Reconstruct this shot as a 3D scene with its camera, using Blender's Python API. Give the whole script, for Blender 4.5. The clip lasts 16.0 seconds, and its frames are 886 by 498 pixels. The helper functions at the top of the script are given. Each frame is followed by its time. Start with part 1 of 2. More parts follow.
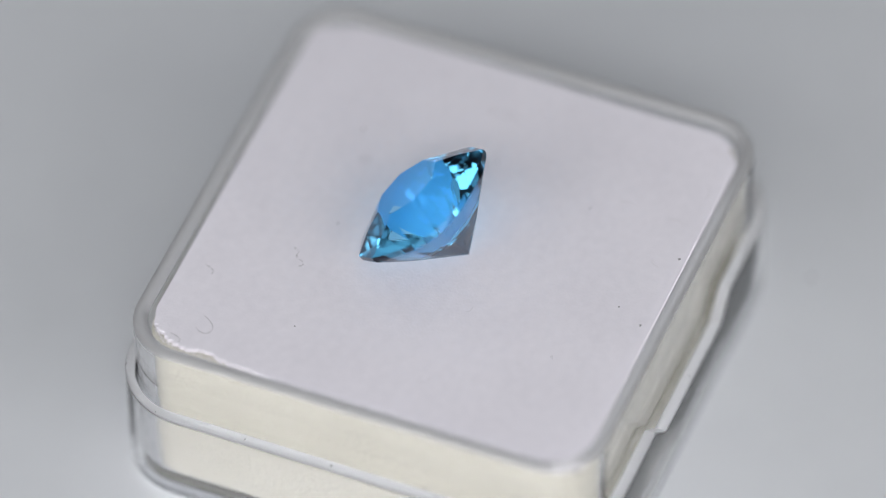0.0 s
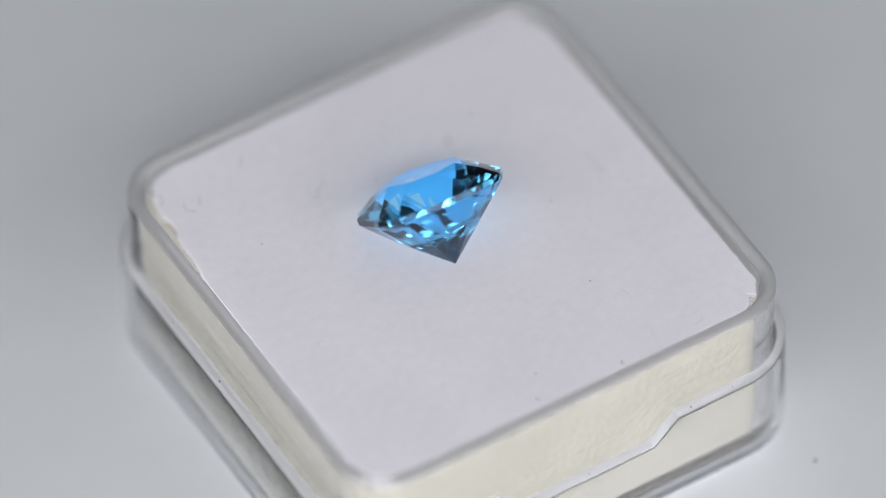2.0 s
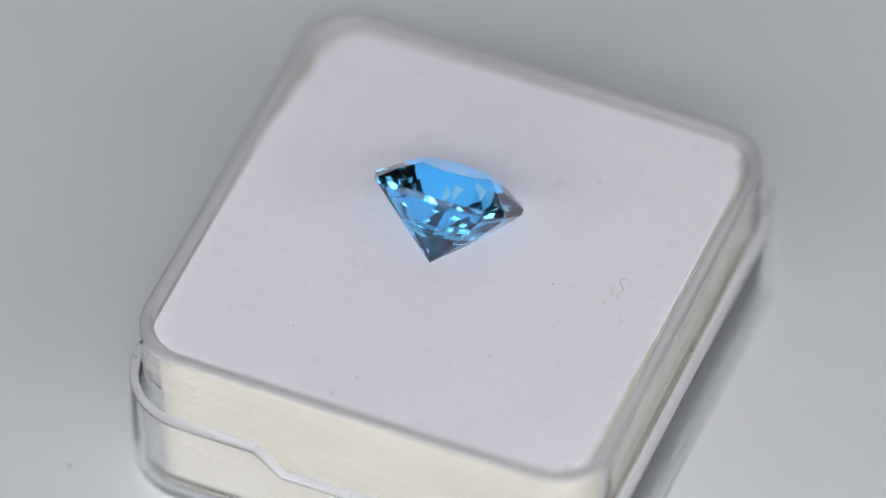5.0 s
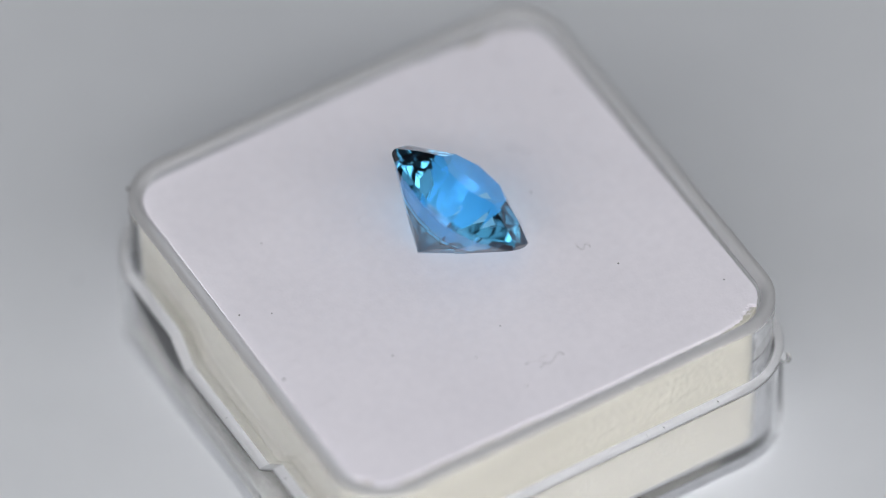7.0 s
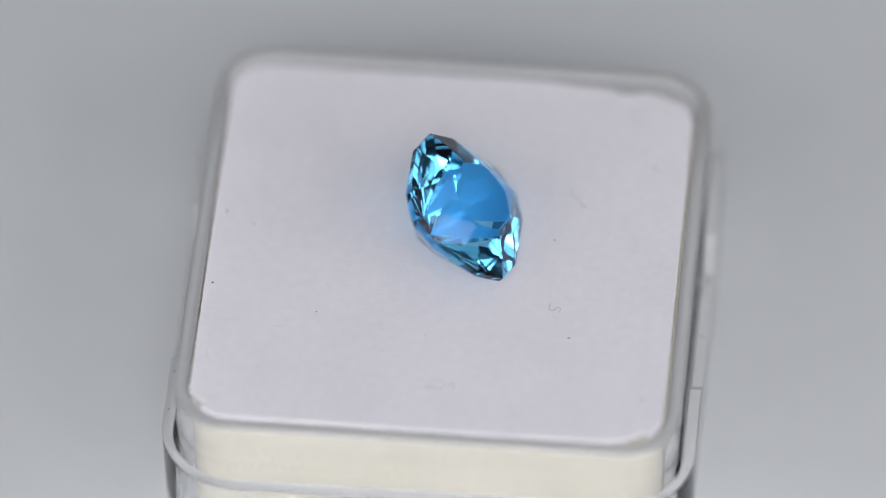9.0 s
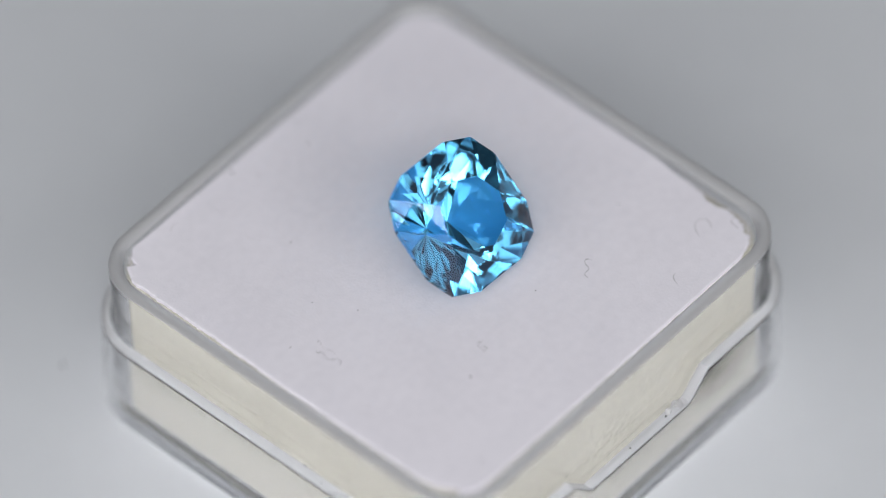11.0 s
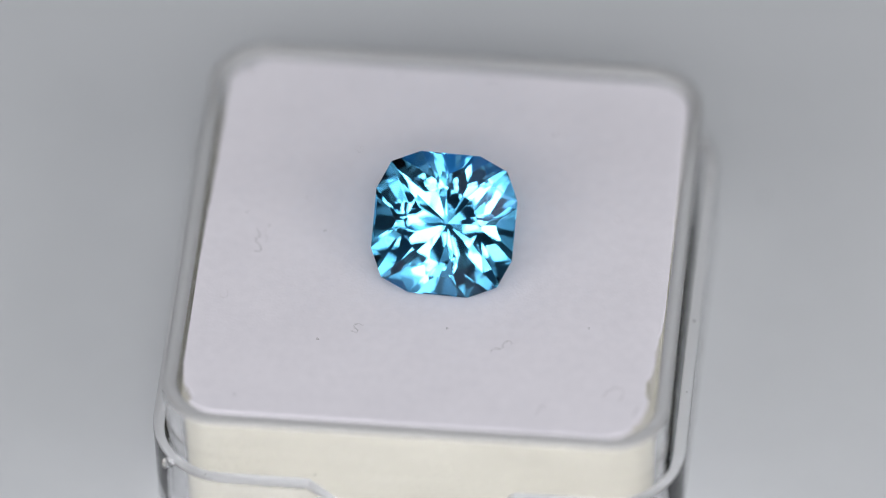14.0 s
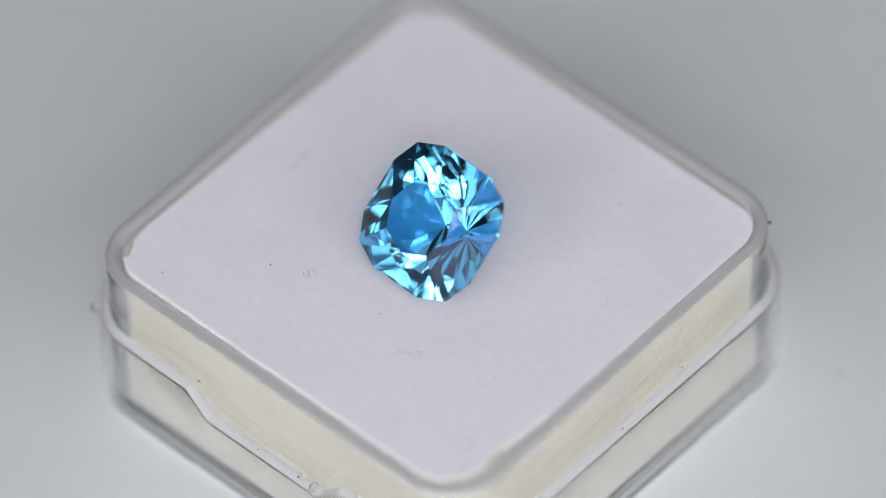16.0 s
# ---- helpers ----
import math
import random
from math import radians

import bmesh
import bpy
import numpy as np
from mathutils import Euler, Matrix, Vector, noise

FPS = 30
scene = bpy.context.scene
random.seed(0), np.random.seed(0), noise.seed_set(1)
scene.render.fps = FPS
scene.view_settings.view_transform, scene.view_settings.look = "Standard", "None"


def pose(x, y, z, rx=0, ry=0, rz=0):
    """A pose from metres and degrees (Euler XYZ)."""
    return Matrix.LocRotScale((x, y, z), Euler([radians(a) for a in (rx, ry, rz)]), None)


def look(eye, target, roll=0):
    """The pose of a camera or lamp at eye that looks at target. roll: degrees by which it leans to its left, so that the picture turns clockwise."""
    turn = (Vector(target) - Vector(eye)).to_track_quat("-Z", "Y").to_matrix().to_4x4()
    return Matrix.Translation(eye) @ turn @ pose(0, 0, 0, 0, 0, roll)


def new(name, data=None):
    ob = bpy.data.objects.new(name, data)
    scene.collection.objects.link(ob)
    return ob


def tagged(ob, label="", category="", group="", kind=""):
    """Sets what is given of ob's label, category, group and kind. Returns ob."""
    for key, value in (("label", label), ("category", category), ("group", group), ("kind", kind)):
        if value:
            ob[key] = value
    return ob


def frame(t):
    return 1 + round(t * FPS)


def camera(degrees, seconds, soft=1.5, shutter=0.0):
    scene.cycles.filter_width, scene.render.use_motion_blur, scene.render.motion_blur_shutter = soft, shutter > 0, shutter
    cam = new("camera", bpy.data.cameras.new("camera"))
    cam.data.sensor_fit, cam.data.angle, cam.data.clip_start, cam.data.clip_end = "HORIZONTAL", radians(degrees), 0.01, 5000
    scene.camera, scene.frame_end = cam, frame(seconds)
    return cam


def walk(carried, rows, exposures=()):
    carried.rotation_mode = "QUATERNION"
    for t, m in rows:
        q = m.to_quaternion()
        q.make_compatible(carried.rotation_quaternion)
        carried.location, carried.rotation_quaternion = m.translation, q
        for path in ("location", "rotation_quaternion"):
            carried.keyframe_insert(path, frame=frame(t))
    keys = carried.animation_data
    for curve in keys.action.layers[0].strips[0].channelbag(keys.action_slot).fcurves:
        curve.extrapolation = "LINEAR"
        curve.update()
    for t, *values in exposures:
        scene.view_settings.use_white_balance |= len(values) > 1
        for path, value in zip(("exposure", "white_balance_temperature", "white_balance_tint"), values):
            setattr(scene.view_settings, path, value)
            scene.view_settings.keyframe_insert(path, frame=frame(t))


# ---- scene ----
MM = 0.001
ZF = 11.2            # top of the foam above the turntable, mm
RATE, SQUARE = -18.1045, 3.68   # turntable: degrees a second, and when the box stands square

# ---- camera: still on a stand, long macro lens ----
cam = camera(5.658, 16.0, soft=0.8)
EYE, AIM = (-0.00008, -0.33839, 0.40207), (-0.00008, -0.00020, 0.01103)
walk(cam, [(0.0, look(EYE, AIM, -1.354)), (16.0, look(EYE, AIM, -1.354))])
cam.data.dof.use_dof = True
cam.data.dof.focus_distance = 0.5145
cam.data.dof.aperture_fstop = 10.5

# ---- world, lamps, exposure ----
world = bpy.data.worlds.new("world")
scene.world = world
world.use_nodes = True
world.node_tree.nodes["Background"].inputs["Color"].default_value = (0.8, 0.88, 1.0, 1)
world.node_tree.nodes["Background"].inputs["Strength"].default_value = 0.05
scene.view_settings.exposure = 0.0


def softbox(name, eye, target, w, h, watts, colour):
    data = bpy.data.lights.new(name, "AREA")
    data.shape, data.size, data.size_y = "RECTANGLE", w, h
    data.energy, data.color = watts, colour
    ob = new(name, data)
    ob.matrix_basis = look(eye, target)
    return ob


softbox("softbox_left", (-0.20, -0.19, 0.19), (0, 0, 0.01), 0.20, 0.15, 0.265, (0.97, 0.97, 1.0))
softbox("softbox_right", (0.20, -0.19, 0.19), (0, 0, 0.01), 0.20, 0.15, 0.265, (0.98, 0.97, 0.985))
softbox("softbox_front", (0.0, -0.28, 0.10), (0, 0, 0.01), 0.30, 0.13, 0.20, (1.0, 0.965, 0.95))
softbox("softbox_top", (0.0, 0.06, 0.50), (0, 0, 0.01), 0.30, 0.30, 0.13, (0.90, 0.96, 1.0))
# lamp bars above and below the lens
for name, u, v, w, h in (("lens_lamp_top", 0, 0.063, 0.25, 0.060), ("lens_lamp_bottom", 0, -0.075, 0.25, 0.060)):
    ob = softbox(name, EYE, AIM, w, h, 31.0 * w * h, (0.95, 0.96, 1.0))
    ob.matrix_basis = ob.matrix_basis @ pose(u, v, -0.02)
# added fill without a real source: brightens the ceiling to lift the room's ambient
softbox("ambient_fill", (0.9, 0.9, 0.9), (0.7, 0.7, 1.65), 0.40, 0.40, 5.0, (0.95, 0.97, 1.0))
scene.cycles.max_bounces, scene.cycles.transmission_bounces = 28, 28


# ---- materials ----
def material(name):
    m = bpy.data.materials.new(name)
    m.use_nodes = True
    return m, m.node_tree.nodes, m.node_tree.links, m.node_tree.nodes["Principled BSDF"]


def grainy(name, base, other, scale, rough=0.8, bump=0.2, bump_scale=None, depth=0.00005, big=60.0):
    """A matt surface: fine grain, broad tone, fine relief. Scales are per metre."""
    m, n, l, b = material(name)
    tc = n.new("ShaderNodeTexCoord")
    fine, broad = n.new("ShaderNodeTexNoise"), n.new("ShaderNodeTexNoise")
    fine.inputs["Scale"].default_value, fine.inputs["Detail"].default_value = scale, 4
    broad.inputs["Scale"].default_value, broad.inputs["Detail"].default_value = big, 3
    for t in (fine, broad):
        l.new(tc.outputs["Object"], t.inputs["Vector"])
    add = n.new("ShaderNodeMath")
    add.operation = "MULTIPLY_ADD"
    add.inputs[1].default_value = 0.5
    half = n.new("ShaderNodeMath")
    half.operation = "MULTIPLY"
    half.inputs[1].default_value = 0.5
    l.new(broad.outputs["Fac"], half.inputs[0])
    l.new(fine.outputs["Fac"], add.inputs[0])
    l.new(half.outputs[0], add.inputs[2])
    ramp = n.new("ShaderNodeValToRGB")
    ramp.color_ramp.elements[0].position, ramp.color_ramp.elements[1].position = 0.32, 0.68
    ramp.color_ramp.elements[0].color, ramp.color_ramp.elements[1].color = (*other, 1), (*base, 1)
    l.new(add.outputs[0], ramp.inputs[0])
    l.new(ramp.outputs[0], b.inputs["Base Color"])
    b.inputs["Roughness"].default_value = rough
    bp = n.new("ShaderNodeBump")
    bp.inputs["Strength"].default_value, bp.inputs["Distance"].default_value = bump, depth
    rel = fine
    if bump_scale:
        rel = n.new("ShaderNodeTexNoise")
        rel.inputs["Scale"].default_value, rel.inputs["Detail"].default_value = bump_scale, 5
        l.new(tc.outputs["Object"], rel.inputs["Vector"])
    l.new(rel.outputs["Fac"], bp.inputs["Height"])
    l.new(bp.outputs[0], b.inputs["Normal"])
    return m


def clear(name, colour, ior, rough, wear=0.0):
    """Clear plastic or stone, with fine scuffs where wear is given."""
    m, n, l, b = material(name)
    b.inputs["Base Color"].default_value = (*colour, 1)
    b.inputs["Transmission Weight"].default_value = 1.0
    b.inputs["IOR"].default_value = ior
    b.inputs["Roughness"].default_value = rough
    if wear:
        tc = n.new("ShaderNodeTexCoord")
        t = n.new("ShaderNodeTexNoise")
        t.inputs["Scale"].default_value, t.inputs["Detail"].default_value = 900, 5
        l.new(tc.outputs["Object"], t.inputs["Vector"])
        mr = n.new("ShaderNodeMapRange")
        mr.inputs["From Min"].default_value, mr.inputs["From Max"].default_value = 0.55, 0.8
        mr.inputs["To Min"].default_value, mr.inputs["To Max"].default_value = rough, rough + wear
        l.new(t.outputs["Fac"], mr.inputs["Value"])
        l.new(mr.outputs[0], b.inputs["Roughness"])
        bp = n.new("ShaderNodeBump")
        bp.inputs["Strength"].default_value, bp.inputs["Distance"].default_value = 0.12, 0.00008
        w = n.new("ShaderNodeTexNoise")
        w.inputs["Scale"].default_value, w.inputs["Detail"].default_value = 260, 2
        l.new(tc.outputs["Object"], w.inputs["Vector"])
        l.new(w.outputs["Fac"], bp.inputs["Height"])
        l.new(bp.outputs[0], b.inputs["Normal"])
    return m


def gem_glass(name, colour, inner, ior):
    """Clear coloured stone: light is tinted on its way in and out, and a little at each bounce."""
    m, n, l, b = material(name)
    b.inputs["Base Color"].default_value = (*colour, 1)
    b.inputs["Transmission Weight"].default_value = 1.0
    b.inputs["IOR"].default_value = ior
    b.inputs["Roughness"].default_value = 0.0
    b.inputs["Specular Tint"].default_value = (*inner, 1)
    return m


M_PLATE = grainy("white_laminate", (0.69, 0.708, 0.73), (0.66, 0.678, 0.70), 300, 0.45, 0.05, 4000, 0.00002, 25)
M_WALL = grainy("light_wall_paint", (0.62, 0.63, 0.64), (0.58, 0.59, 0.60), 60, 0.9, 0.1, 300, 0.0005, 1.5)
M_FLOOR = grainy("grey_floor", (0.22, 0.22, 0.22), (0.18, 0.18, 0.18), 60, 0.7, 0.1, 300, 0.0005, 2)
M_SHEET = grainy("white_flock", (0.85, 0.822, 0.872), (0.785, 0.76, 0.81), 1700, 0.95, 0.32, 6000, 0.00006, 220)
M_FOAM = grainy("cream_foam", (0.56, 0.545, 0.47), (0.48, 0.465, 0.395), 2400, 0.95, 0.6, 3000, 0.00015, 160)
M_ACRYLIC = clear("clear_acrylic", (0.985, 0.985, 0.99), 1.49, 0.015, 0.12)
M_LIP = clear("frosted_acrylic", (0.97, 0.97, 0.98), 1.49, 0.3, 0.1)
M_LIP.node_tree.nodes["Principled BSDF"].inputs["Transmission Weight"].default_value = 0.66
M_RIM = clear("worn_acrylic", (0.97, 0.97, 0.98), 1.49, 0.45, 0.1)
M_RIM.node_tree.nodes["Principled BSDF"].inputs["Transmission Weight"].default_value = 0.62
M_GEM = gem_glass("blue_gem", (0.130, 0.58, 1.0), (0.65, 0.71, 1.0), 1.64)
M_FIBRE = grainy("dark_lint", (0.20, 0.19, 0.19), (0.14, 0.14, 0.14), 9000, 0.8, 0.0)
M_GREY = grainy("grey_lint", (0.60, 0.58, 0.59), (0.53, 0.51, 0.52), 9000, 0.8, 0.0)
M_DUST = grainy("dark_dust", (0.07, 0.065, 0.06), (0.03, 0.03, 0.03), 9000, 0.9, 0.0)


# ---- mesh helpers ----
def mesh_of(name, bm, mat, smooth=False):
    me = bpy.data.meshes.new(name)
    bm.normal_update()
    bm.to_mesh(me)
    bm.free()
    me.materials.append(mat)
    if smooth:
        for f in me.polygons:
            f.use_smooth = True
        me.set_sharp_from_angle(angle=radians(38))
    return me


def part(name, bm, mat, parent=None, label="", smooth=False):
    ob = new(name, mesh_of(name, bm, mat, smooth))
    ob.parent = parent
    return tagged(ob, label)


def slab(x0, y0, z0, x1, y1, z1):
    bm = bmesh.new()
    bmesh.ops.create_cube(bm, size=1.0, matrix=Matrix.LocRotScale(((x0 + x1) / 2, (y0 + y1) / 2, (z0 + z1) / 2), None, (x1 - x0, y1 - y0, z1 - z0)))
    return bm


BREAKS = (-5.9, -4.3, -2.0, 0.0, 2.0, 4.3, 5.9)


def ring(half, r):
    """Outline of a rounded square, mm, anticlockwise: (x, y, side, along)."""
    out = []
    for side in range(4):
        for a in (-(half - r),) + BREAKS + (half - r,):
            out.append((half, a, side, a))
        for k in range(1, 18):
            q = radians(90 * k / 18)
            out.append((half - r + r * math.cos(q), half - r + r * math.sin(q), side, 99))
    pts = []
    for x, y, side, a in out:
        for _ in range(side):
            x, y = -y, x
        pts.append((x, y, side, a))
    return pts


def loft(profile, notch=None):
    """A closed body through rounded-square rings. profile: (half, corner radius, z, follows the notch) in mm."""
    bm = bmesh.new()
    rings = []
    for half, r, z, follow in profile:
        loop = []
        for x, y, side, a in ring(half, r):
            dz = notch(side, a) if follow and notch else 0.0
            loop.append(bm.verts.new((x * MM, y * MM, (z + dz) * MM)))
        rings.append(loop)
    for lo, hi in zip(rings, rings[1:]):
        for i in range(len(lo)):
            j = (i + 1) % len(lo)
            bm.faces.new((lo[i], lo[j], hi[j], hi[i]))
    bm.faces.new(list(reversed(rings[0])))
    bm.faces.new(rings[-1])
    bmesh.ops.recalc_face_normals(bm, faces=bm.faces)
    return bm


# ---- setting ----
def room():
    tagged(part("floor", slab(-2, -2, -0.85, 2, 2, -0.75), M_FLOOR), "dull grey floor under the table", kind="structure")
    tagged(part("wall_north", slab(-2, 2, -0.75, 2, 2.1, 1.65), M_WALL), "plain pale grey painted wall", kind="structure")
    tagged(part("wall_south", slab(-2, -2.1, -0.75, 2, -2, 1.65), M_WALL), "plain pale grey painted wall", kind="structure")
    tagged(part("wall_east", slab(2, -2, -0.75, 2.1, 2, 1.65), M_WALL), "plain pale grey painted wall", kind="structure")
    tagged(part("wall_west", slab(-2.1, -2, -0.75, -2, 2, 1.65), M_WALL), "plain pale grey painted wall", kind="structure")
    tagged(part("ceiling", slab(-2, -2, 1.65, 2, 2, 1.75), M_WALL), "plain pale grey ceiling", kind="structure")
    tagged(part("ground", slab(-0.7, -0.5, -0.75, 0.7, 0.5, -0.008), M_PLATE), "plain white work surface", kind="structure")


def turntable():
    bm = bmesh.new()
    bmesh.ops.create_cone(bm, cap_ends=True, segments=160, radius1=0.125, radius2=0.125, depth=0.008, matrix=Matrix.Translation((0, 0, -0.004)))
    edges = [e for e in bm.edges if len(e.link_faces) == 2 and any(len(f.verts) > 4 for f in e.link_faces)]
    bmesh.ops.bevel(bm, geom=edges, offset=0.001, segments=3, affect="EDGES")
    return tagged(part("turntable", bm, M_PLATE), "smooth matt white turning plate under the box", "turntable")


# ---- gem box ----
def notch(side, a):
    return -1.6 if side in (1, 3) and abs(a) < 4.5 else 0.0


def gem_box():
    box = tagged(new("gem_box"), "clear acrylic gem box standing open on the turntable", "box")
    inner = [(13.2, 2.6, 0.4, 0), (14.1, 3.0, 0.4, 0), (14.30, 3.15, 0.5, 0), (14.36, 3.2, 0.65, 0), (14.36, 3.2, 0.75, 0), (14.42, 3.22, ZF - 0.86, 0), (14.42, 3.22, ZF - 0.80, 0), (14.48, 3.26, ZF - 0.76, 0), (14.48, 3.26, ZF - 0.70, 0), (14.48, 3.25, ZF - 0.08, 0), (14.48, 3.25, ZF + 0.02, 0),
             (14.45, 3.22, ZF + 0.16, 0), (14.34, 3.15, ZF + 0.28, 0), (14.14, 3.0, ZF + 0.34, 0), (13.93, 2.85, ZF + 0.28, 0), (13.80, 2.72, ZF + 0.16, 0),
             (13.7, 2.65, ZF + 0.02, 0), (13.7, 2.65, ZF - 0.08, 0), (13.5, 2.5, 1.15, 0), (13.5, 2.5, 1.05, 0), (13.2, 2.4, 0.85, 0)]
    top = 7.1
    outer = [(14.1, 3.0, 0.0, 0), (14.8, 3.8, 0.0, 0), (14.95, 3.95, 0.04, 0), (15.13, 4.1, 0.2, 0), (15.2, 4.2, 0.4, 0), (15.2, 4.2, 0.5, 0), (15.33, 4.7, top - 0.22, 1),
             (15.33, 4.7, top - 0.12, 1), (15.29, 4.67, top - 0.03, 1), (15.20, 4.6, top, 1), (14.74, 3.75, top, 1), (14.66, 3.62, top - 0.02, 1),
             (14.62, 3.55, top - 0.12, 1), (14.61, 3.52, top - 0.22, 1), (14.5, 3.3, 0.65, 0), (14.5, 3.3, 0.55, 0), (14.0, 3.0, 0.35, 0)]
    a = part("inner_tray", loft(inner), M_ACRYLIC, box, "clear acrylic tray with a rounded rim", True)
    a.matrix_basis = pose(0, 0, 0.17 * MM, -0.39, 0.39, 0)
    b = part("outer_tray", loft(outer, notch), M_ACRYLIC, box, "clear acrylic outer tray with finger notches", True)
    a.data.materials.append(M_RIM)
    for f in a.data.polygons:
        if f.center.z > (ZF - 0.06) * MM:
            f.material_index = 1
    b.data.materials.append(M_LIP)
    for f in b.data.polygons:
        if f.normal.z > 0.25 and f.center.z > 4.5 * MM:
            f.material_index = 1
    nub = bmesh.new()
    bmesh.ops.create_icosphere(nub, subdivisions=3, radius=0.36 * MM, matrix=pose(14.1 * MM, 14.1 * MM, 6.9 * MM) @ Matrix.Diagonal((1, 1, 0.8, 1)))
    c = part("moulding_nub", nub, M_ACRYLIC, box, "clear acrylic moulding nub", True)
    nib = bmesh.new()
    bmesh.ops.create_icosphere(nib, subdivisions=2, radius=0.15 * MM, matrix=pose(-13.5 * MM, -13.5 * MM, (ZF + 0.2) * MM, 0, 0, 45) @ Matrix.Diagonal((1.2, 0.6, 0.6, 1)))
    part("rim_nib", nib, M_DUST, box, "dark nib on the rim corner")
    rng = random.Random(3)
    for _ in range(7):
        chip = bmesh.new()
        bmesh.ops.create_icosphere(chip, subdivisions=1, radius=rng.uniform(0.1, 0.24) * MM,
                                   matrix=pose((-3.5 + rng.uniform(-0.9, 0.7)) * MM, (14.85 + rng.uniform(-0.3, 0.42)) * MM, (5.55 + rng.uniform(-0.1, 0.12)) * MM))
        for v in chip.verts:
            v.co += Vector((rng.uniform(-1, 1), rng.uniform(-1, 1), rng.uniform(-1, 1))) * 0.05 * MM
        part("chip", chip, M_LIP, b, "rough chipped acrylic burr")
    for tray in (a, b, c):
        tray.visible_shadow = False
    box.matrix_basis = pose(0.41 * MM, 0.04 * MM, 0)
    return box


def foam_insert():
    foam = tagged(new("foam_insert"), "cream foam insert with white top sheet in the box", "foam")
    body = [(13.0, 2.3, 0.87, 0), (13.4, 2.5, 1.2, 0), (13.47, 2.5, 5.0, 0), (13.53, 2.5, 8.0, 0), (13.57, 2.5, ZF - 1.6, 0), (13.5, 2.45, ZF - 0.45, 0), (13.1, 2.4, ZF - 0.32, 0)]
    part("foam_block", loft(body), M_FOAM, foam, "cream open-cell foam block")
    rng = random.Random(5)
    bm = bmesh.new()
    n = 720
    lo, hi, mid = [], [], []
    base = []
    side = 13.5
    rr = 2.2
    for i in range(n):
        s = 8 * (i / n)
        k, u = int(s // 2), s % 2 - 1
        x, y = side, u * side
        ax, ay = abs(x) - (side - rr), abs(y) - (side - rr)
        if ax > 0 and ay > 0:
            q = math.hypot(ax, ay)
            x, y = math.copysign(side - rr + ax * rr / q, x), math.copysign(side - rr + ay * rr / q, y)
            # spread the corner evenly
        for _ in range(k):
            x, y = -y, x
        base.append((x, y, k, u))
    fray = 0.0

    def wear(k, u):
        """How frayed the edge is at this place, 0 to 1."""
        if k == 0:
            return max(0.25 * min(1, max(0, (0.0 - u) / 0.4)), 0.55 * min(1, max(0, (u - 0.75) / 0.2)))
        if k == 1:
            return min(1, max(0, (u - 0.80) / 0.2))
        if k == 2:
            return min(1, max(0, (-0.35 - u) / 0.35))
        return min(1, max(0, (u - 0.85) / 0.15))

    for x, y, k, u in base:
        worn = wear(k, u)
        rough = 0.025 + 0.2 * worn
        fray = 0.6 * fray + 0.4 * rng.uniform(-1, 1)
        inset = 0.46 * worn
        wave = (0.12 * noise.noise((x * 0.35, y * 0.35, 3.0)) - 0.05) * worn
        d = 1 + (wave + rough * fray + rng.uniform(-0.3, 0.3) * rough - inset) / 13.4
        tz = 0.03 * rng.uniform(-1, 1) * (rough * 6)
        lo.append(bm.verts.new((x * d * MM, y * d * MM, (ZF - 0.3) * MM)))
        mid.append(bm.verts.new((x * d * MM * 1.002, y * d * MM * 1.002, (ZF - 0.05 + tz * 0.5) * MM)))
        hi.append(bm.verts.new((x * d * 0.996 * MM, y * d * 0.996 * MM, ZF * MM)))
    for a, b in ((lo, mid), (mid, hi)):
        for i in range(n):
            j = (i + 1) % n
            bm.faces.new((a[i], a[j], b[j], b[i]))
    bm.faces.new(list(reversed(lo)))
    bm.faces.new(hi)
    part("top_sheet", bm, M_SHEET, foam, "white flocked top sheet with frayed edges")
    fuzz = bmesh.new()

    def hair(x, y, z, dx, dy, dz, w):
        """One tapered fibre of the flock, mm."""
        side = Vector((-dy, dx, 0)).normalized() * w
        tip = fuzz.verts.new(Vector((x + dx, y + dy, z + dz)) * MM)
        foot = [fuzz.verts.new(Vector(p) * MM) for p in ((x + side.x, y + side.y, z), (x - side.x, y - side.y, z), (x, y, z - 2 * w))]
        for i in range(3):
            fuzz.faces.new((foot[i], foot[(i + 1) % 3], tip))

    for x, y, k, u in base:
        worn = wear(k, u)
        frayed = worn > 0.4
        for _ in range(3 if frayed else 1):
            q = math.atan2(y, x) + rng.uniform(-0.9, 0.9)
            r = (0.994 - 0.016 * worn) + rng.uniform(-0.004, 0.003)
            n = rng.uniform(0.10, 0.34) if frayed else rng.uniform(0.05, 0.14)
            hair(x * r, y * r, ZF - rng.uniform(0.02, 0.1), n * math.cos(q), n * math.sin(q), rng.uniform(-0.05, 0.10), 0.012)
    for _ in range(1500):
        x, y, q, n = rng.uniform(-13, 13), rng.uniform(-13, 13), rng.uniform(0, 6.3), rng.uniform(0.08, 0.22)
        hair(x, y, ZF + 0.005, n * math.cos(q), n * math.sin(q), rng.uniform(0.01, 0.05), 0.008)
    tagged(part("flock_fuzz", fuzz, M_SHEET, foam, "fine white fibres standing off the sheet"), kind="stuff")
    foam.matrix_basis = pose(0.41 * MM, 0.04 * MM, 0)
    return foam


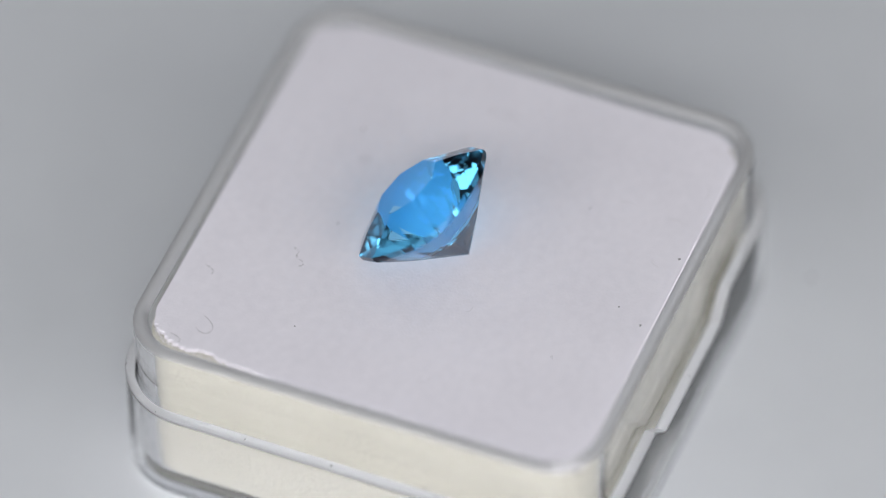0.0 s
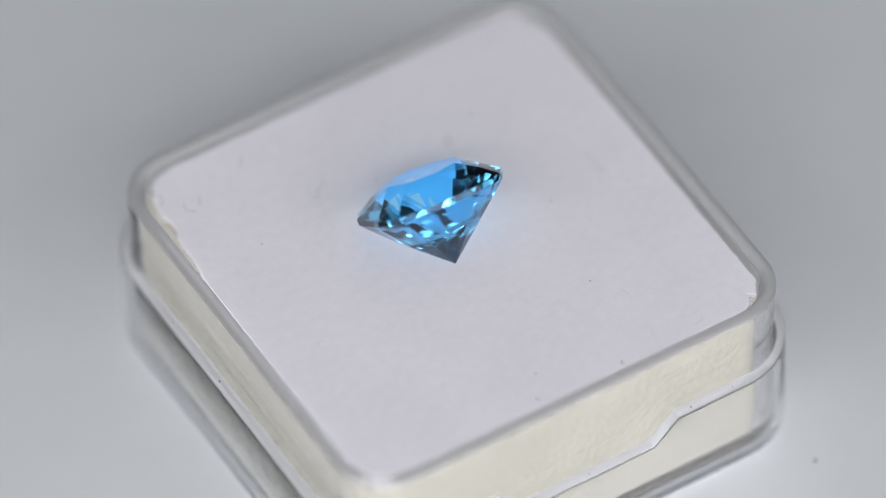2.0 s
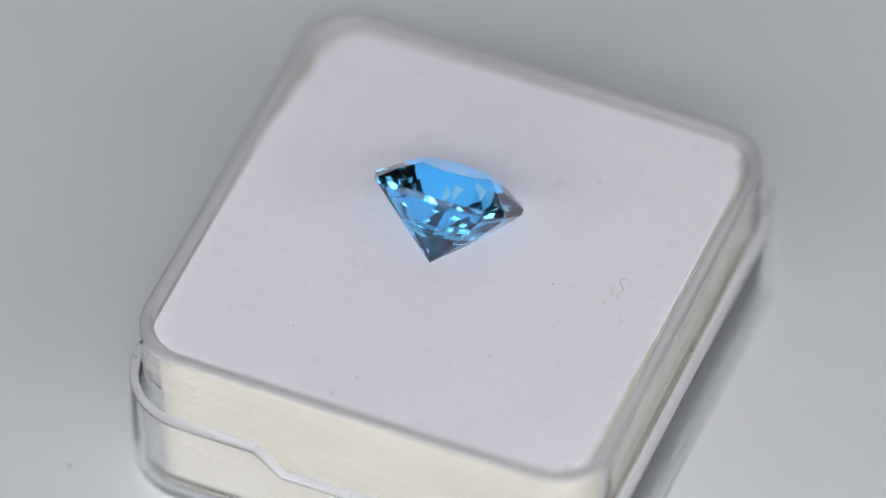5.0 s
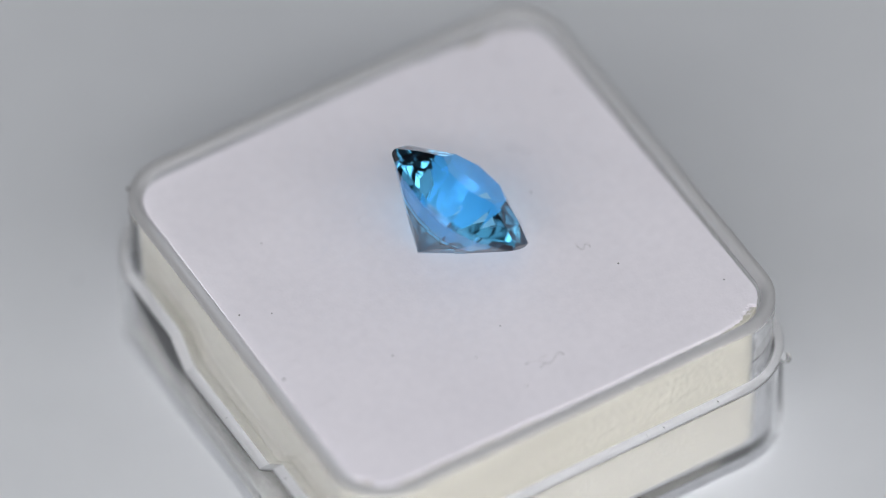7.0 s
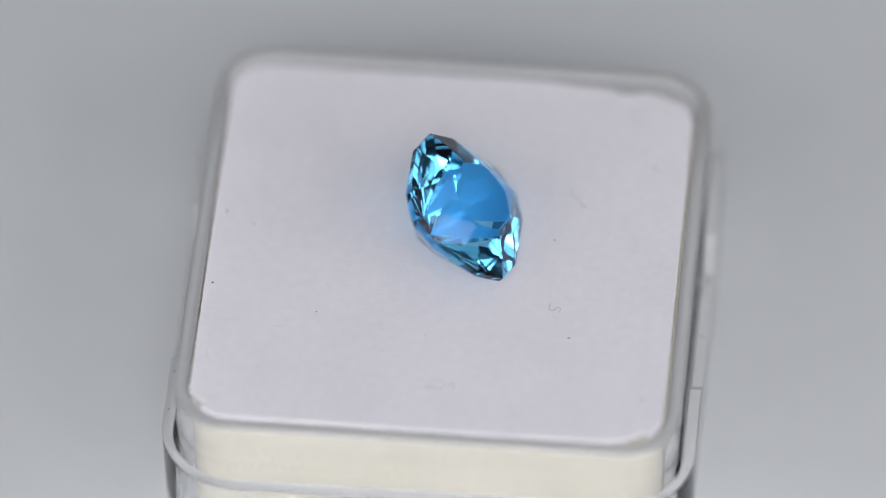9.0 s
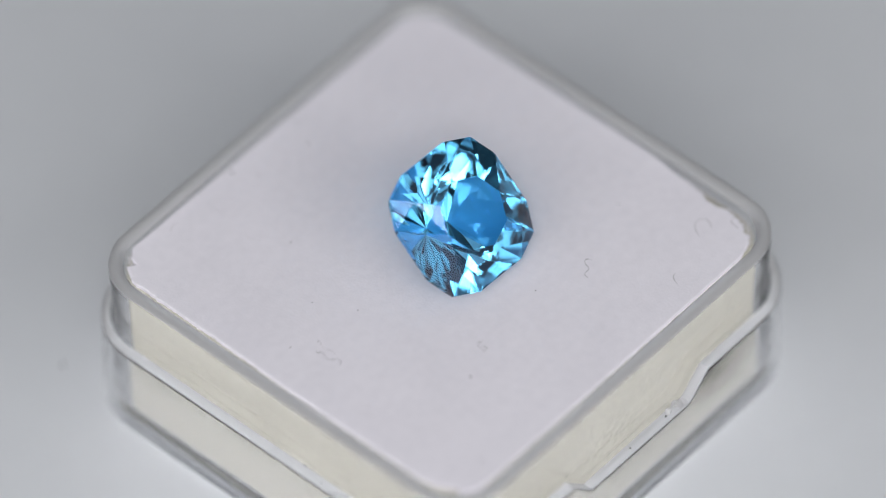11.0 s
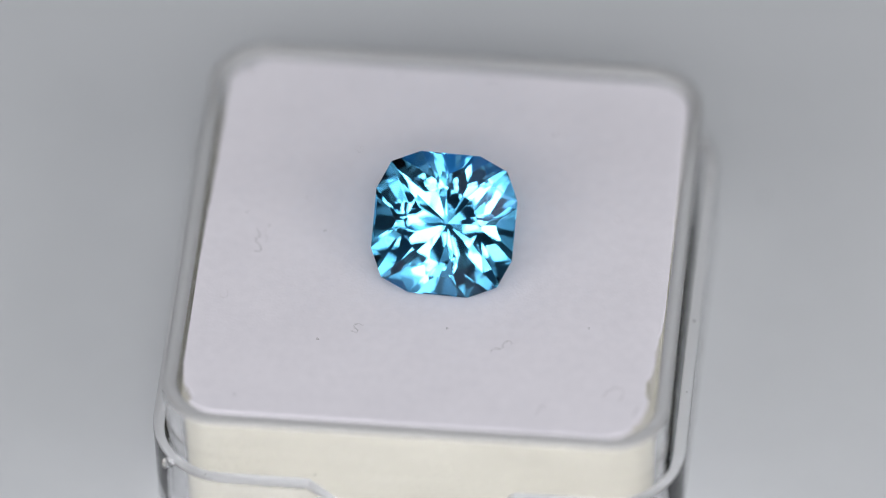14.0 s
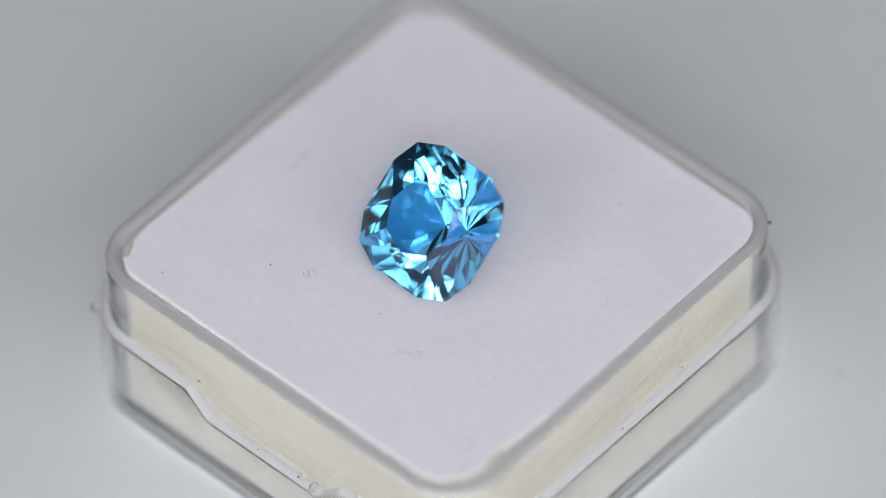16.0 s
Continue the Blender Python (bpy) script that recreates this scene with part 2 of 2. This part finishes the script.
# ---- gemstone ----
def gemstone():
    half, belt = 4.07, 0.045
    outline = []
    for k in range(4):
        for x, y in ((1.0, -0.42), (1.0, 0.42), (0.82, 0.82)):
            for _ in range(k):
                x, y = -y, x
            outline.append((x, y))
    pts = [(x, y, belt) for x, y in outline] + [(x, y, -1.1) for x, y in outline]
    for k in range(8):
        q = radians(45 * k)
        pts.append((0.54 * math.cos(q), 0.54 * math.sin(q), 0.37))
        r, z = (0.81, 0.185) if k % 2 == 0 else (0.875, 0.22)
        pts.append((r * math.cos(q), r * math.sin(q), z))
    bm = bmesh.new()
    for p in pts:
        bm.verts.new(p)
    bmesh.ops.convex_hull(bm, input=bm.verts)
    bmesh.ops.dissolve_limit(bm, angle_limit=radians(0.6), verts=bm.verts, edges=bm.edges)

    def facet(az, slope, r, z):
        """Grind a pavilion facet: its outward bearing, its slope, and a distance from the axis and a height on it."""
        az, slope = radians(az), radians(slope)
        no = Vector((math.cos(az) * math.sin(slope), math.sin(az) * math.sin(slope), -math.cos(slope)))
        co = Vector((math.cos(az) * r, math.sin(az) * r, z))
        cut = bmesh.ops.bisect_plane(bm, geom=bm.verts[:] + bm.edges[:] + bm.faces[:], plane_co=co, plane_no=no, clear_outer=True, dist=1e-6)
        edges = [e for e in cut["geom_cut"] if isinstance(e, bmesh.types.BMEdge)]
        if len(edges) > 2:
            bmesh.ops.edgeloop_fill(bm, edges=edges)

    for (x0, y0), (x1, y1) in zip(outline, outline[1:] + outline[:1]):
        az = math.degrees(math.atan2(-(x1 - x0), y1 - y0))
        d = x0 * math.cos(radians(az)) + y0 * math.sin(radians(az))
        facet(az, 53, d, -belt)
    for k in range(4):
        facet(90 * k, 47, 0.62, -0.471)
        for turn in (22.5, 67.5):
            facet(90 * k + turn, 44, 0.70, -0.403)
    for k in range(16):
        facet(22.5 * k + 11.25, 41.6 if k % 2 else 40.9, 0, -1.033)
    for v in bm.verts:
        v.co *= half * MM
    bmesh.ops.recalc_face_normals(bm, faces=bm.faces)
    low = min((pose(0, 0, 0, 42.25, 0.46, -0.87) @ v.co).z for v in bm.verts)
    gem = tagged(new("gemstone"), "faceted sky-blue cushion-cut gemstone lying tilted on the foam", "gemstone")
    bm.faces.ensure_lookup_table()
    zones = {"table_facet": [], "crown": [], "girdle": [], "pavilion": []}
    for f in bm.faces:
        nz = f.normal.z
        zones["table_facet" if nz > 0.99 else "crown" if nz > 0.08 else "pavilion" if nz < -0.08 else "girdle"].append([v.co.copy() for v in f.verts])
    bm.free()
    for name, faces in zones.items():
        piece = bmesh.new()
        for f in faces:
            piece.faces.new([piece.verts.new(c) for c in f])
        bmesh.ops.remove_doubles(piece, verts=piece.verts, dist=1e-7)
        cut = part(name, piece, M_GEM, gem)
        cut.visible_shadow = name in ("crown", "table_facet")
    faced = turned(13.58)
    gem.matrix_basis = faced.inverted() @ pose(0.00019, -0.00119, ZF * MM - 0.00003 - low, 42.25, 0.46, -0.87)
    return gem


# ---- lint and dust on the foam ----
def thread(x, y, size, path, mat, name="lint_fibre", label="fine curled dark lint fibre on the foam", thick=0.010, turn=0.0):
    """A thin round thread through the points of path (in units of size), lying on the foam."""
    curve = bpy.data.curves.new(name, "CURVE")
    curve.dimensions, curve.bevel_depth, curve.bevel_resolution, curve.resolution_u = "3D", thick * MM, 1, 4
    sp = curve.splines.new("BEZIER")
    sp.bezier_points.add(len(path) - 1)
    for p, (u, v) in zip(sp.bezier_points, path):
        p.co = (u * size * MM, v * size * MM, (0.03 + 0.05 * noise.noise((u * 3 + x, v * 3 + y, 0))) * MM)
        p.handle_left_type = p.handle_right_type = "AUTO"
    tmp = bpy.data.objects.new(name, curve)
    me = bpy.data.meshes.new_from_object(tmp)
    bpy.data.objects.remove(tmp)
    bpy.data.curves.remove(curve)
    me.materials.clear()
    me.materials.append(mat)
    if mat == M_GREY:
        label = "fine pale grey lint wisp on the foam"
    ob = new(name, me)
    ob.matrix_basis = pose(x * MM, y * MM, ZF * MM, 0, 0, turn)
    return tagged(ob, label, "lint", "lint on the foam")


def speck(x, y, size, z=ZF, label="tiny dark dust speck on the foam"):
    bm = bmesh.new()
    bmesh.ops.create_icosphere(bm, subdivisions=2, radius=size * MM)
    for v in bm.verts:
        v.co *= 1 + 0.45 * noise.noise(v.co * 4000 / size * 0.12 + Vector((x, y, 0)))
        v.co.z *= 0.5
    ob = part("dust_speck", bm, M_DUST)
    ob.matrix_basis = pose(x * MM, y * MM, (z + size * 0.3) * MM)
    return tagged(ob, label, "dust", "dust specks")


ARCH = ((-0.5, -0.5), (-0.45, -0.1), (-0.2, 0.4), (0.2, 0.5), (0.5, 0.1), (0.4, -0.3))
HOOK = ((0.1, -0.5), (0.0, 0.0), (0.05, 0.35), (0.3, 0.5))
ESS = ((-0.5, -0.2), (-0.2, -0.4), (0.05, -0.2), (-0.3, 0.2), (-0.1, 0.5), (0.5, 0.4))
LONG = ((-0.6, -0.3), (-0.4, -0.05), (0.0, -0.1), (0.3, 0.3), (0.55, 0.3), (0.6, 0.1))
WISP = ((-0.6, 0.05), (-0.1, -0.1), (0.2, 0.05), (0.6, 0.15))
TICK = ((0.0, -0.5), (0.1, 0.0), (-0.05, 0.5))


def lint():
    out = [
        thread(-10.75, 10.4, 1.05, ARCH, M_FIBRE, turn=160),
        thread(-12.05, 11.6, 0.8, HOOK, M_FIBRE, turn=160),
        thread(-6.6, 11.8, 0.8, HOOK, M_FIBRE, turn=150),
        thread(-4.0, 7.45, 1.1, LONG, M_FIBRE, turn=195),
        thread(4.3, 6.8, 0.7, ESS, M_FIBRE, turn=185),
        thread(10.75, 0.7, 1.3, LONG, M_FIBRE, turn=75),
        thread(10.3, 0.1, 1.1, WISP, M_GREY, turn=80),
        thread(12.2, 4.9, 0.5, ARCH, M_GREY, turn=20, thick=0.007),
        thread(6.9, -8.7, 0.9, WISP, M_GREY, turn=95, thick=0.007),
        thread(6.6, -11.8, 0.7, WISP, M_GREY, turn=80, thick=0.007),
        thread(9.2, -12.8, 0.9, HOOK, M_GREY, turn=100),
        thread(-4.1, -3.3, 0.5, HOOK, M_GREY, turn=70),
        thread(3.0, -11.8, 0.7, HOOK, M_GREY, turn=-30, thick=0.007),
        thread(-9.8, -2.8, 0.55, ARCH, M_GREY, turn=70, thick=0.007),
    ]
    for x, y, r in ((6.5, 7.75, 0.058), (-5.6, -8.95, 0.04), (-1.55, -12.76, 0.065), (-0.7, -11.1, 0.04), (5.65, -6.83, 0.04), (-8.87, 5.6, 0.04), (3.93, -13.0, 0.065),
                    (6.97, -0.45, 0.035), (-0.78, 6.31, 0.04), (8.26, -2.82, 0.03), (10.74, 12.3, 0.04), (10.2, -0.62, 0.035), (11.6, -1.5, 0.035)):
        out.append(speck(x, y, r))
    for x, y, r in ((14.5, -17.3, 0.11), (-17.5, -15.0, 0.09)):
        out.append(speck(x, y, r, 0.0, "tiny dark dust speck on the turntable"))
    rng = random.Random(17)
    for k in range(14):
        a = rng.uniform(-13, 13)
        x, y = ((a, 15.0), (-15.0, a), (a, -15.0), (15.0, a))[k % 4]
        out.append(speck(x + 0.41, y, rng.uniform(0.03, 0.06), 7.1 if abs(a) > 5 or k % 4 in (1, 3) else 5.5, "tiny dark dust speck on the tray lip"))
    out.append(speck(13.96, 2.0, 0.12, 6.0, "tiny dark fleck in the side of the foam"))
    out.append(speck(6.0, 14.5, 0.08, 7.2, "tiny dark dust speck on the box wall"))
    out.append(speck(-14.2, -4.6, 0.06, 7.2, "tiny dark dust speck on the box wall"))
    return out


# ---- movement: everything on the turntable turns together ----
def turned(t):
    return pose(0, 0, 0, 0, 0, RATE * (t - SQUARE))


def motions(things):
    for ob in things:
        base = ob.matrix_basis.copy()
        walk(ob, [(k * 0.5, turned(k * 0.5) @ base) for k in range(33)])


room()
CARRIED = [turntable(), gem_box(), foam_insert(), gemstone()] + lint()
motions(CARRIED)
